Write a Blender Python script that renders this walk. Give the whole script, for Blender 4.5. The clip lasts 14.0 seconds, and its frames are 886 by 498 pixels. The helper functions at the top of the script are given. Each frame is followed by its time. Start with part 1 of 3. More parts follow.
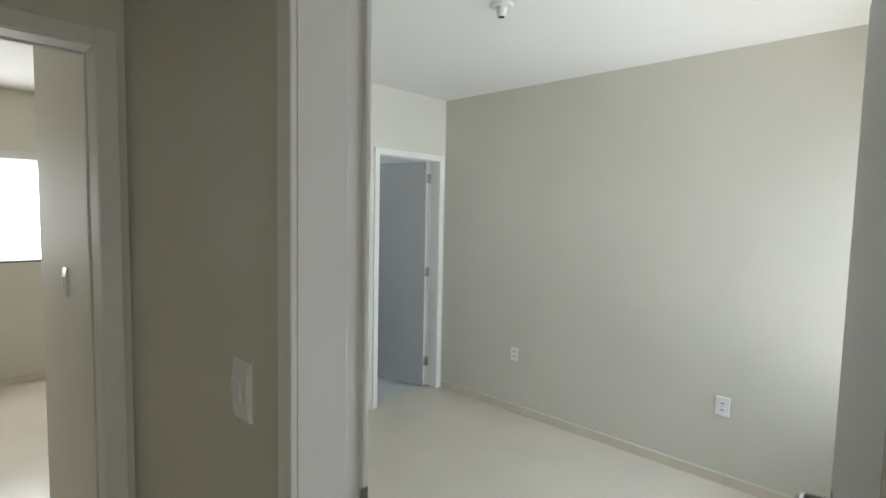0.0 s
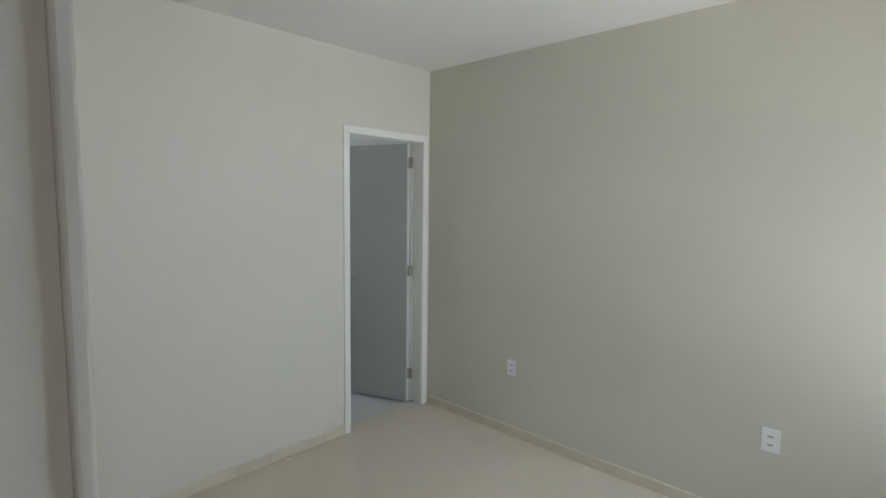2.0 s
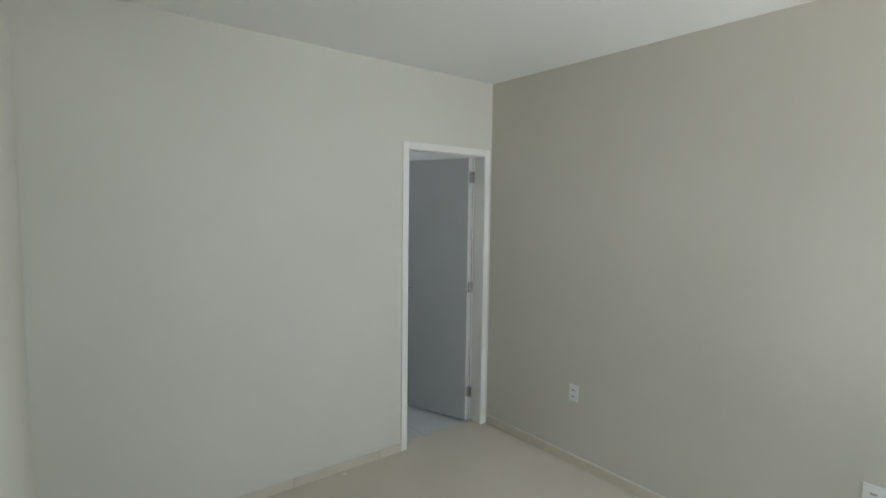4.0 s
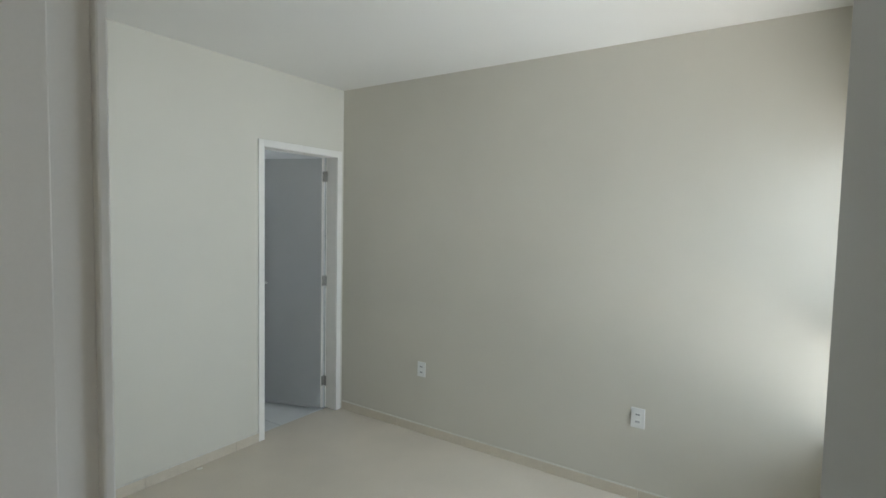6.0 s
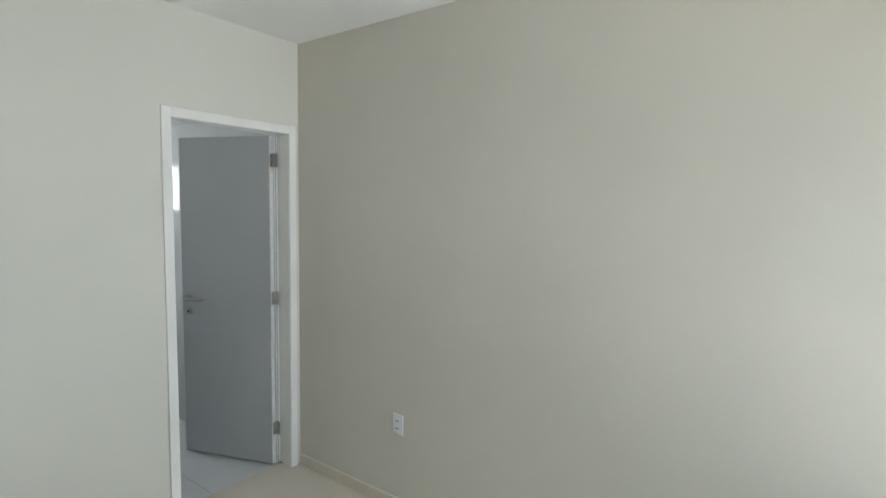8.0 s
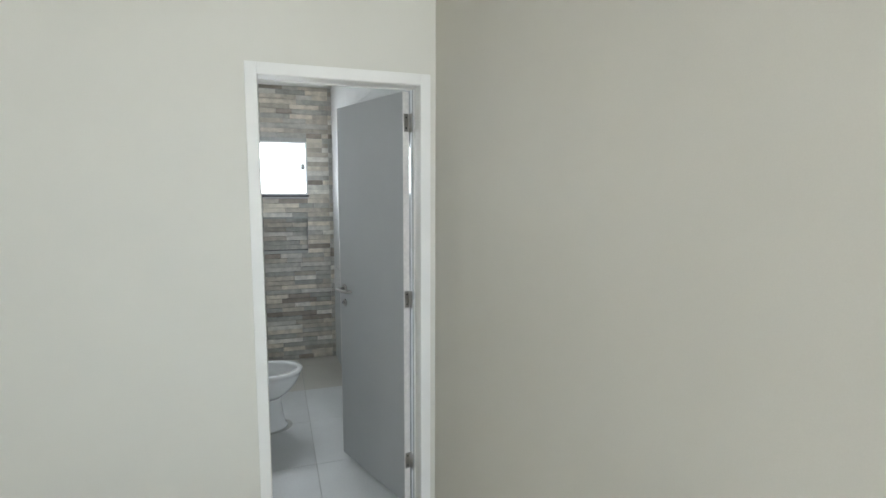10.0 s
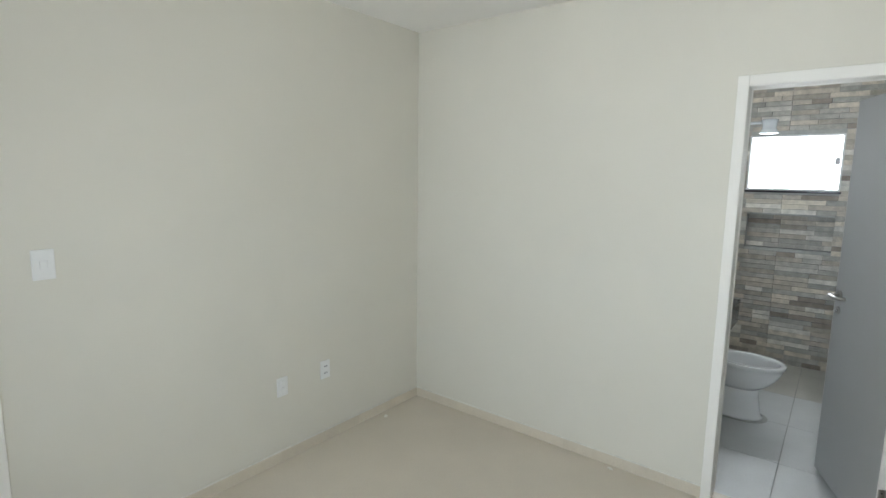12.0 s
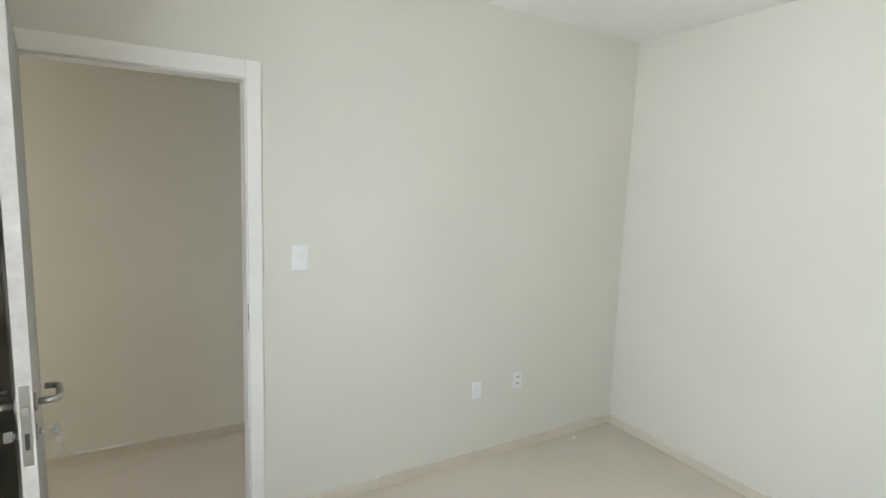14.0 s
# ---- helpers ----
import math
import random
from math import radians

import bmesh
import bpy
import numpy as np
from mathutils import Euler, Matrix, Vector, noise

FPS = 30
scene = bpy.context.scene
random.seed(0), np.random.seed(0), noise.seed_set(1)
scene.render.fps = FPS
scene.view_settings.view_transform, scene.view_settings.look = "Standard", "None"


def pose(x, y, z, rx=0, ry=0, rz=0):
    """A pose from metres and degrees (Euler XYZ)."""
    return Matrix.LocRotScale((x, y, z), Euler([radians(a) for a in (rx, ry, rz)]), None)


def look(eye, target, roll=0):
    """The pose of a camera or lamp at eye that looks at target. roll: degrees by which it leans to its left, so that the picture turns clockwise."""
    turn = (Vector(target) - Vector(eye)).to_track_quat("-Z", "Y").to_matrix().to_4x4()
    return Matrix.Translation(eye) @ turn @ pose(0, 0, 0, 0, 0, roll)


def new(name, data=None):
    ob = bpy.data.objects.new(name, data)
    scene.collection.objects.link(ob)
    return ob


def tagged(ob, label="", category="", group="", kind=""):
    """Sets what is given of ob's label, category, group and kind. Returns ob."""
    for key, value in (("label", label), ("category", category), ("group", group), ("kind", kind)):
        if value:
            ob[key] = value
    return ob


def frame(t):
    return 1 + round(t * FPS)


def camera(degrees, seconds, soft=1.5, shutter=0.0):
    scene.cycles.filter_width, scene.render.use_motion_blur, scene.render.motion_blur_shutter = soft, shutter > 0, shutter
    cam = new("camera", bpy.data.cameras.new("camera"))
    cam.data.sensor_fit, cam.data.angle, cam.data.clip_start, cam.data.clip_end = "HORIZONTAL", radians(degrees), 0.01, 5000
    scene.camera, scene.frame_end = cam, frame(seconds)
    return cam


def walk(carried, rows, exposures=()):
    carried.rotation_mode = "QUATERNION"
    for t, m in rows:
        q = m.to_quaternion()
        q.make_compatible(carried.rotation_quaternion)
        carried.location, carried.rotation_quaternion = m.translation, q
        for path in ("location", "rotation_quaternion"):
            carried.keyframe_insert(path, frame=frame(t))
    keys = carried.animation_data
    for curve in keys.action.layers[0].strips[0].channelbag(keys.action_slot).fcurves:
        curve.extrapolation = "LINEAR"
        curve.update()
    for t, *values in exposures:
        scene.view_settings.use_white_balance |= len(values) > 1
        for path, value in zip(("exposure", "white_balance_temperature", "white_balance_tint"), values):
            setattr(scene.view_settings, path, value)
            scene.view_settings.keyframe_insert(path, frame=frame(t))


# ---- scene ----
cam = camera(81.9, 14.0)

# ---- camera and path ----
PATH = [
    (0, (3.244, -3.415, 1.648), (1.869, -1.97, 1.499), 1.2),
    (0.5, (3.161, -3.227, 1.632), (1.77, -1.798, 1.474), 1.1),
    (1, (3.069, -3.067, 1.634), (1.666, -1.653, 1.464), 0.9),
    (1.5, (2.945, -2.981, 1.653), (1.558, -1.551, 1.471), 0.7),
    (2, (2.864, -2.881, 1.643), (1.501, -1.429, 1.456), 0.7),
    (2.5, (2.803, -2.752, 1.679), (1.442, -1.299, 1.486), 0.7),
    (3, (2.866, -2.712, 1.726), (1.332, -1.444, 1.531), 0.8),
    (3.2, (2.829, -2.661, 1.737), (1.188, -1.532, 1.555), 0.4),
    (5.5, (3.042, -3.033, 1.596), (1.851, -1.429, 1.49), 1.3),
    (6, (3.057, -3.051, 1.621), (1.943, -1.394, 1.5), 1.2),
    (6.5, (3.01, -2.986, 1.644), (1.936, -1.304, 1.511), 1.2),
    (7, (2.809, -2.788, 1.672), (1.769, -1.086, 1.526), 1.2),
    (7.2, (2.763, -2.66, 1.674), (1.71, -0.966, 1.523), 1.1),
    (9.3, (2.378, -1.05, 1.655), (0.783, 0.14, 1.453), 0.8),
    (9.5, (2.348, -0.934, 1.646), (0.669, 0.131, 1.434), 0.6),
    (10, (2.306, -0.723, 1.621), (0.42, -0.1, 1.392), 0.2),
    (10.5, (2.27, -0.594, 1.627), (0.288, -0.466, 1.386), 0.0),
    (11, (2.374, -0.468, 1.653), (0.414, -0.765, 1.395), 0.1),
    (11.5, (2.581, -0.39, 1.666), (0.801, -1.258, 1.39), 0.1),
    (12, (2.809, -0.37, 1.664), (1.251, -1.591, 1.379), 0.8),
    (12.5, (3.014, -0.431, 1.613), (1.629, -1.851, 1.356), 0.9),
    (13, (3.058, -0.452, 1.681), (1.885, -2.047, 1.395), 1.8),
    (13.5, (3.058, -0.45, 1.647), (2.006, -2.133, 1.397), 1.4),
    (14, (2.852, -0.398, 1.675), (1.851, -2.11, 1.417), 2.1),
]
walk(cam, [(t, look(eye, target, roll)) for t, eye, target, roll in PATH],
     [(0, -0.12, 6500, 10), (0.5, -0.42, 6500, 10), (2, -0.58, 6600, 11), (3.2, -0.58, 6600, 11), (5.5, -0.52, 6500, 10), (6.5, -0.42, 6500, 10),
      (7.0, -0.60, 6500, 10), (7.3, -0.58, 6500, 10), (9.3, 0.32, 6600, 12), (9.8, 0.02, 6600, 12), (11, -0.08, 6650, 12), (12, -0.02, 6650, 12),
      (12.5, 0.04, 6650, 13), (13.3, 0.3, 6620, 13), (14, 0.32, 6620, 13)])

# ---- light ----
world = bpy.data.worlds.new("sky")
scene.world = world
world.use_nodes = True
wn = world.node_tree
sky = wn.nodes.new("ShaderNodeTexSky")
sky.sky_type = "NISHITA"
sky.sun_disc = False
sky.sun_elevation = radians(62)
sky.sun_rotation = radians(200)
wn.nodes["Background"].inputs["Strength"].default_value = 0.15
wn.links.new(sky.outputs["Color"], wn.nodes["Background"].inputs["Color"])
sun = new("sun", bpy.data.lights.new("sun", "SUN"))
sun.data.energy, sun.data.angle, sun.data.color = 4.5, radians(0.5), (1.0, 0.95, 0.88)
sun.matrix_world = look((0, 0, 20), (3.2, 8.8, 2.4))


def area_light(name, eye, target, width, height, watts, color):
    """A rectangular area lamp that stands in for light at an opening."""
    lamp = new(name, bpy.data.lights.new(name, "AREA"))
    lamp.data.shape, lamp.data.size, lamp.data.size_y = "RECTANGLE", width, height
    lamp.data.energy, lamp.data.color = watts, color
    lamp.matrix_world = look(eye, target)
    return lamp


# rooms: the bedroom's corner of the grey wall and the bathroom wall is the origin
XW, YE, H = 3.32, -2.81, 2.64          # window wall, entry wall, ceiling
HALL, HALLFAR = -2.955, -3.79          # hall faces
HALLEND = 4.6
FARX = -2.72                           # far wall of the room beyond the hall
BX, BYR, BYL, BH = -2.69, -0.088, -1.36, 2.56   # bathroom: stone wall, white wall, basin wall, ceiling

area_light("daylight_bedroom", (XW + 0.155, -0.825, 1.33), (0, -0.825, 1.33), 1.62, 1.5, 36, (0.72, 0.86, 1.0))
area_light("yard_bounce_bedroom", (XW + 0.9, -1.25, 0.15), (XW + 0.3, -1.15, 2.0), 3.0, 1.6, 88, (1.0, 0.97, 0.93))
area_light("daylight_bathroom", (BX - 0.13, -0.7625, 1.816), (0, -0.7625, 1.816), 0.68, 0.48, 16, (0.84, 0.93, 1.0))
area_light("daylight_far_room", (FARX - 0.13, -3.1, 1.57), (0, -3.1, 1.57), 1.3, 0.9, 29, (0.95, 0.98, 1.0))
# added fill: brightens the hall from its unseen end, no known window there
area_light("fill_hall_end", (HALLEND + 0.1, -3.37, 1.35), (0, -3.37, 1.35), 0.7, 1.4, 3.6, (0.98, 0.99, 1.0))

# ---- materials ----


def material(name, color, rough, metal=0.0, mottle=0.05, scale=3.0, grain=0.0, grain_scale=300.0, bump=0.0, bump_scale=250.0, coat=0.0,
             island=0.0, spec=0.5):
    """Principled surface with broad mottling, fine grain and a fine relief."""
    m = bpy.data.materials.new(name)
    m.use_nodes = True
    nt = m.node_tree
    b = nt.nodes["Principled BSDF"]
    b.inputs["Metallic"].default_value = metal
    b.inputs["Coat Weight"].default_value = coat
    b.inputs["Specular IOR Level"].default_value = spec
    co = nt.nodes.new("ShaderNodeTexCoord")
    geo = nt.nodes.new("ShaderNodeNewGeometry")
    broad = nt.nodes.new("ShaderNodeTexNoise")
    broad.inputs["Scale"].default_value, broad.inputs["Detail"].default_value = scale, 5
    fine = nt.nodes.new("ShaderNodeTexNoise")
    fine.inputs["Scale"].default_value, fine.inputs["Detail"].default_value = grain_scale, 2
    for n in (broad, fine):
        nt.links.new(geo.outputs["Position"], n.inputs["Vector"])

    def mixed(fac, a_socket, a, lo, hi):
        ramp = nt.nodes.new("ShaderNodeMapRange")
        ramp.inputs["From Min"].default_value, ramp.inputs["From Max"].default_value = 0.25, 0.75
        ramp.inputs["To Min"].default_value, ramp.inputs["To Max"].default_value = lo, hi
        nt.links.new(fac, ramp.inputs["Value"])
        mul = nt.nodes.new("ShaderNodeVectorMath")
        mul.operation = "SCALE"
        if a_socket:
            nt.links.new(a_socket, mul.inputs[0])
        else:
            mul.inputs[0].default_value = a
        nt.links.new(ramp.outputs["Result"], mul.inputs["Scale"])
        return mul.outputs[0]

    out = mixed(broad.outputs["Fac"], None, color, 1 - mottle, 1 + mottle)
    if grain:
        out = mixed(fine.outputs["Fac"], out, None, 1 - grain, 1 + grain)
    if island:
        info = nt.nodes.new("ShaderNodeObjectInfo")
        out = mixed(info.outputs["Random"], out, None, 1 - island, 1 + island)
    nt.links.new(out, b.inputs["Base Color"])
    rr = nt.nodes.new("ShaderNodeMapRange")
    rr.inputs["To Min"].default_value, rr.inputs["To Max"].default_value = max(0.02, rough * 0.85), min(1, rough * 1.15)
    nt.links.new(broad.outputs["Fac"], rr.inputs["Value"])
    nt.links.new(rr.outputs["Result"], b.inputs["Roughness"])
    if bump:
        rel = nt.nodes.new("ShaderNodeTexNoise")
        rel.inputs["Scale"].default_value, rel.inputs["Detail"].default_value = bump_scale, 3
        nt.links.new(geo.outputs["Position"], rel.inputs["Vector"])
        bp = nt.nodes.new("ShaderNodeBump")
        bp.inputs["Strength"].default_value, bp.inputs["Distance"].default_value = bump, 0.002
        nt.links.new(rel.outputs["Fac"], bp.inputs["Height"])
        nt.links.new(bp.outputs["Normal"], b.inputs["Normal"])
    return m


M_WALL = material("off_white_wall_paint", (0.715, 0.687, 0.605), 0.62, mottle=0.03, scale=1.6, grain=0.015, bump=0.12, bump_scale=160)
M_GREY = material("warm_grey_wall_paint", (0.65, 0.617, 0.537), 0.6, mottle=0.03, scale=1.6, grain=0.015, bump=0.12, bump_scale=160)
M_HALL = material("beige_hall_paint", (0.78, 0.745, 0.635), 0.62, mottle=0.03, scale=1.6, grain=0.015, bump=0.12, bump_scale=160)
M_CEIL = material("white_ceiling_paint", (0.84, 0.825, 0.785), 0.75, mottle=0.02, scale=1.2, grain=0.01, bump=0.06)
M_FLOOR = material("beige_polished_porcelain", (0.66, 0.595, 0.50), 0.2, mottle=0.045, scale=2.4, grain=0.03, grain_scale=120, bump=0.01, bump_scale=30)
M_BASE = material("beige_baseboard_tile", (0.67, 0.60, 0.49), 0.3, mottle=0.04, scale=9, grain=0.05, grain_scale=150, island=0.025)
M_GROUT = material("white_grout_bead", (0.72, 0.70, 0.64), 0.7, mottle=0.1, scale=40)
M_TRIM = material("white_painted_wood_trim", (0.86, 0.84, 0.79), 0.55, mottle=0.02, scale=6, grain=0.01, bump=0.02, bump_scale=60)
M_LEAF = material("grey_satin_door_paint", (0.44, 0.445, 0.44), 0.4, mottle=0.03, scale=3, grain=0.02, bump=0.06, bump_scale=70)
M_EDGE = material("scuffed_white_door_edge", (0.76, 0.73, 0.69), 0.5, mottle=0.1, scale=14, grain=0.06, grain_scale=60)
M_STEEL = material("brushed_nickel", (0.44, 0.425, 0.40), 0.3, metal=1.0, mottle=0.08, scale=30)
M_CHROME = material("chrome", (0.75, 0.75, 0.76), 0.12, metal=1.0, mottle=0.04, scale=30)
# near-black that paints the shade inside small holes; also the screw heads
M_DARK = material("dark_hole_shade_and_screws", (0.05, 0.05, 0.05), 0.7, mottle=0.2)
M_PLASTIC = material("white_switch_plastic", (0.82, 0.82, 0.80), 0.3, mottle=0.02, scale=20)
M_SLOT = material("grey_socket_insert", (0.56, 0.56, 0.56), 0.4, mottle=0.05)
M_GRANITE = material("grey_granite_sill", (0.20, 0.21, 0.22), 0.22, mottle=0.35, scale=22, grain=0.35, grain_scale=260)
M_BLACK = material("black_granite", (0.03, 0.032, 0.036), 0.12, mottle=0.3, scale=40, grain=0.4, grain_scale=300)
M_ALU = material("white_powder_coated_aluminium", (0.80, 0.80, 0.79), 0.3, mottle=0.02, scale=8)
M_RUBBER = material("black_window_gasket", (0.03, 0.03, 0.03), 0.6, mottle=0.1)
M_CERAMIC = material("white_glazed_ceramic", (0.80, 0.80, 0.79), 0.07, mottle=0.015, scale=4, coat=0.3)
M_WTILE = material("white_glazed_wall_tile", (0.76, 0.77, 0.77), 0.08, mottle=0.015, scale=3, island=0.015)
M_BTILE = material("pale_grey_bathroom_floor_tile", (0.58, 0.59, 0.58), 0.42, mottle=0.05, scale=5, grain=0.03, grain_scale=90, island=0.03)
M_STILE = material("beige_shower_floor_tile", (0.52, 0.50, 0.45), 0.3, mottle=0.06, scale=5, grain=0.04, grain_scale=90, island=0.03)
M_JOINT = material("grey_tile_joint", (0.42, 0.42, 0.40), 0.8, mottle=0.1, scale=30)
M_WATER = material("toilet_water", (0.30, 0.33, 0.34), 0.03, mottle=0.02)
M_PIPE = material("white_shower_plastic", (0.75, 0.78, 0.80), 0.2, mottle=0.02)
M_EARTH = material("pale_yard_ground", (0.42, 0.39, 0.34), 0.9, mottle=0.2, scale=0.6, grain=0.1, grain_scale=30)
STONES = [material("stone_strip_" + n, c, 0.42, mottle=0.22, scale=16, grain=0.12, grain_scale=120, bump=0.35, bump_scale=70, island=0.12)
          for n, c in (("grey", (0.42, 0.40, 0.36)), ("taupe", (0.45, 0.40, 0.335)), ("cream", (0.62, 0.56, 0.47)), ("brown", (0.29, 0.245, 0.20)),
                       ("light", (0.66, 0.63, 0.57)))]
M_GLASS = bpy.data.materials.new("clear_glass")
M_GLASS.use_nodes = True
g = M_GLASS.node_tree.nodes["Principled BSDF"]
g.inputs["Transmission Weight"].default_value, g.inputs["Roughness"].default_value, g.inputs["IOR"].default_value = 1.0, 0.02, 1.45
g.inputs["Base Color"].default_value = (0.95, 0.98, 0.98, 1)

# ---- mesh helpers ----


def slab(bm, a, b, bevel=0.0):
    """A box from corner a to corner b, its edges rounded by bevel."""
    lo = [min(p, q) for p, q in zip(a, b)]
    hi = [max(p, q) for p, q in zip(a, b)]
    made = bmesh.ops.create_cube(bm, size=1)["verts"]
    for v in made:
        v.co = Vector([(l + h) / 2 + c * (h - l) for l, h, c in zip(lo, hi, v.co)])
    if bevel:
        edges = {e for v in made for e in v.link_edges}
        bmesh.ops.bevel(bm, geom=list(edges), offset=bevel, segments=2, profile=0.5, affect="EDGES")
    return bm


def slabs(*pairs, bevel=0.0):
    bm = bmesh.new()
    for a, b in pairs:
        slab(bm, a, b, bevel)
    return bm


def tube(points, radius, sides=10, bm=None):
    """A round bar along points; radius may be a list, one for each point."""
    bm = bm or bmesh.new()
    rings = []
    pts = [Vector(p) for p in points]
    for i, p in enumerate(pts):
        d = (pts[min(i + 1, len(pts) - 1)] - pts[max(i - 1, 0)]).normalized()
        u = d.orthogonal().normalized() if not rings else (u - d * u.dot(d)).normalized()
        w = d.cross(u)
        r = radius[i] if isinstance(radius, (list, tuple)) else radius
        rings.append([bm.verts.new(p + (u * math.cos(k) + w * math.sin(k)) * r) for k in (2 * math.pi * j / sides for j in range(sides))])
    for r0, r1 in zip(rings, rings[1:]):
        for j in range(sides):
            bm.faces.new((r0[j], r0[(j + 1) % sides], r1[(j + 1) % sides], r1[j])).smooth = True
    bm.faces.new(list(reversed(rings[0])))
    bm.faces.new(rings[-1])
    bmesh.ops.recalc_face_normals(bm, faces=bm.faces)
    return bm


def mesh_of(name, bm, mat):
    me = bpy.data.meshes.new(name)
    bm.to_mesh(me)
    bm.free()
    me.materials.append(mat)
    return me


def part(name, bm, mat, parent, label=""):
    ob = new(name, mesh_of(name, bm, mat))
    ob.parent = parent
    return tagged(ob, label)


def thing(name, m, label, category, group="", kind=""):
    ob = new(name)
    ob.matrix_basis = m
    return tagged(ob, label, category, group, kind)


def setting(name, bm, mat, label, category):
    return tagged(new(name, mesh_of(name, bm, mat)), label, category, "", "structure")


# ---- structure: floors and ground ----
bm = slabs(((-60, -60, -0.2), (60, 60, -0.14)))
setting("ground", bm, M_EARTH, "pale bare ground outside around the house", "ground")
setting("floor", slabs(((-0.1, YE, -0.12), (XW + 0.14, 0.15, 0)), ((1.37, HALLFAR - 0.15, -0.12), (HALLEND + 0.15, YE, 0)),
                       ((FARX - 0.15, -5.2, -0.12), (1.37, YE, 0)), ((FARX - 0.15, YE, -0.12), (-0.1, -1.62, 0))),
        M_FLOOR, "beige polished porcelain floor of bedroom and hall", "floor")
bath_floor = setting("floor_bathroom", slabs(((BX - 0.15, BYL - 0.13, -0.12), (-0.1, 0.0, -0.016))), M_JOINT,
                     "pale grey tiled bathroom floor with thin joints", "floor")

setting("yard_wall", slabs(((5.4, -8, -0.14), (5.55, 16, 2.1))), M_CEIL, "pale plastered boundary wall of the yard", "wall")

# ---- structure: walls ----
setting("wall_grey", slabs(((-0.12, 0, 0), (XW + 0.075, 0.15, H))), M_GREY, "smooth warm grey painted accent wall", "wall")

DY0, DY1, DTOP = -0.797, -0.052, 2.115      # bathroom door opening in the wall
setting("wall_bathroom_door", slabs(((-0.12, YE, 0), (0, DY0, H)), ((-0.12, DY1, 0), (0, 0, H)), ((-0.12, DY0, DTOP), (0, DY1, H))),
        M_WALL, "smooth off-white painted wall with a doorway", "wall")

EX0, EX1 = 2.438, 3.302                     # entry door opening in the wall
setting("wall_entry", slabs(((0.0, HALL, 0), (EX0, YE, H)), ((EX1, HALL, 0), (XW + 0.14, YE, H)), ((EX0, HALL, DTOP), (EX1, YE, H))),
        M_WALL, "smooth off-white painted wall with the bedroom doorway", "wall")
WY, WZ0, WZ1 = -1.65, 0.55, 2.095            # bedroom window opening, from the grey wall on
setting("wall_window", slabs(((XW, WY, 0), (XW + 0.14, 0, WZ0)), ((XW, WY, WZ1), (XW + 0.14, 0, H)), ((XW, YE, 0), (XW + 0.14, WY, H))),
        M_WALL, "off-white painted wall with a large window", "wall")
setting("wall_hall_far", slabs(((1.37, HALLFAR - 0.13, 0), (HALLEND + 0.15, HALLFAR, H))), M_HALL, "plain beige painted hall wall", "wall")
setting("wall_hall_near", slabs(((XW + 0.14, HALL, 0), (HALLEND + 0.15, YE, H))), M_HALL, "plain beige painted hall wall", "wall")
# unseen end of the hall, assumed; its opening lets the fill lamp in
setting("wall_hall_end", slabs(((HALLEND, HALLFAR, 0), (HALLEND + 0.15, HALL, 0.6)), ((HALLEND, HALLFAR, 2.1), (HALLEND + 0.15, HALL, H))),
        M_HALL, "assumed unseen end wall of the hall with an opening for the fill lamp", "wall")
OX0, OX1, OY0, OY1 = 1.37, 1.5, -3.73, -3.008   # doorway from the hall to the far room
setting("wall_hall_door", slabs(((OX0, OY1, 0), (OX1, HALL, H)), ((OX0, HALLFAR, 0), (OX1, OY0, H)), ((OX0, OY0, DTOP), (OX1, OY1, H))),
        M_HALL, "beige painted hall wall with a doorway", "wall")
FW = (-3.75, -2.45, 1.10, 2.05)
setting("wall_far_room", slabs(((FARX - 0.15, -5.2, 0), (FARX, -1.62, FW[2])), ((FARX - 0.15, -5.2, FW[3] + 0.05), (FARX, -1.62, H)),
                               ((FARX - 0.15, -5.2, FW[2]), (FARX, FW[0], FW[3] + 0.05)), ((FARX - 0.15, FW[1], FW[2]), (FARX, -1.62, FW[3] + 0.05))),
        M_WALL, "off-white wall of the far room with a window", "wall")
setting("wall_far_room_south", slabs(((FARX - 0.15, -5.35, 0), (1.5, -5.2, H))), M_WALL, "plain off-white wall of the far room", "wall")
setting("wall_far_room_east", slabs(((1.37, -5.2, 0), (1.5, HALLFAR - 0.13, H))), M_WALL, "plain off-white wall of the far room", "wall")
setting("wall_far_room_north", slabs(((FARX - 0.15, -1.62, 0), (-0.12, -1.5, H))), M_WALL, "plain off-white wall of the far room", "wall")

# bathroom walls
BW = (-1.108, -0.417, 1.572, 2.060)           # bathroom window
NI = (-1.080, -0.426, 1.05, 1.350)           # niche
rows = [((BX - 0.15, BYL, 0), (BX, BYR, NI[2])), ((BX - 0.15, BYL, NI[3]), (BX, BYR, BW[2])), ((BX - 0.15, BYL, BW[3]), (BX, BYR, H)),
        ((BX - 0.15, BYL, NI[2]), (BX, NI[0], NI[3])), ((BX - 0.15, NI[1], NI[2]), (BX, BYR, NI[3])), ((BX - 0.15, NI[0], NI[2]), (BX - 0.10, NI[1], NI[3])),
        ((BX - 0.15, BYL, BW[2]), (BX, BW[0], BW[3])), ((BX - 0.15, BW[1], BW[2]), (BX, BYR, BW[3]))]
stone_wall = setting("wall_stone", slabs(*rows), M_JOINT, "bathroom wall clad in mixed grey and beige stone strips", "wall")
white_wall = setting("wall_bathroom_white", slabs(((BX - 0.15, BYR + 0.008, -0.016), (-0.12, 0.15, H))), M_JOINT, "glossy white tiled bathroom wall", "wall")
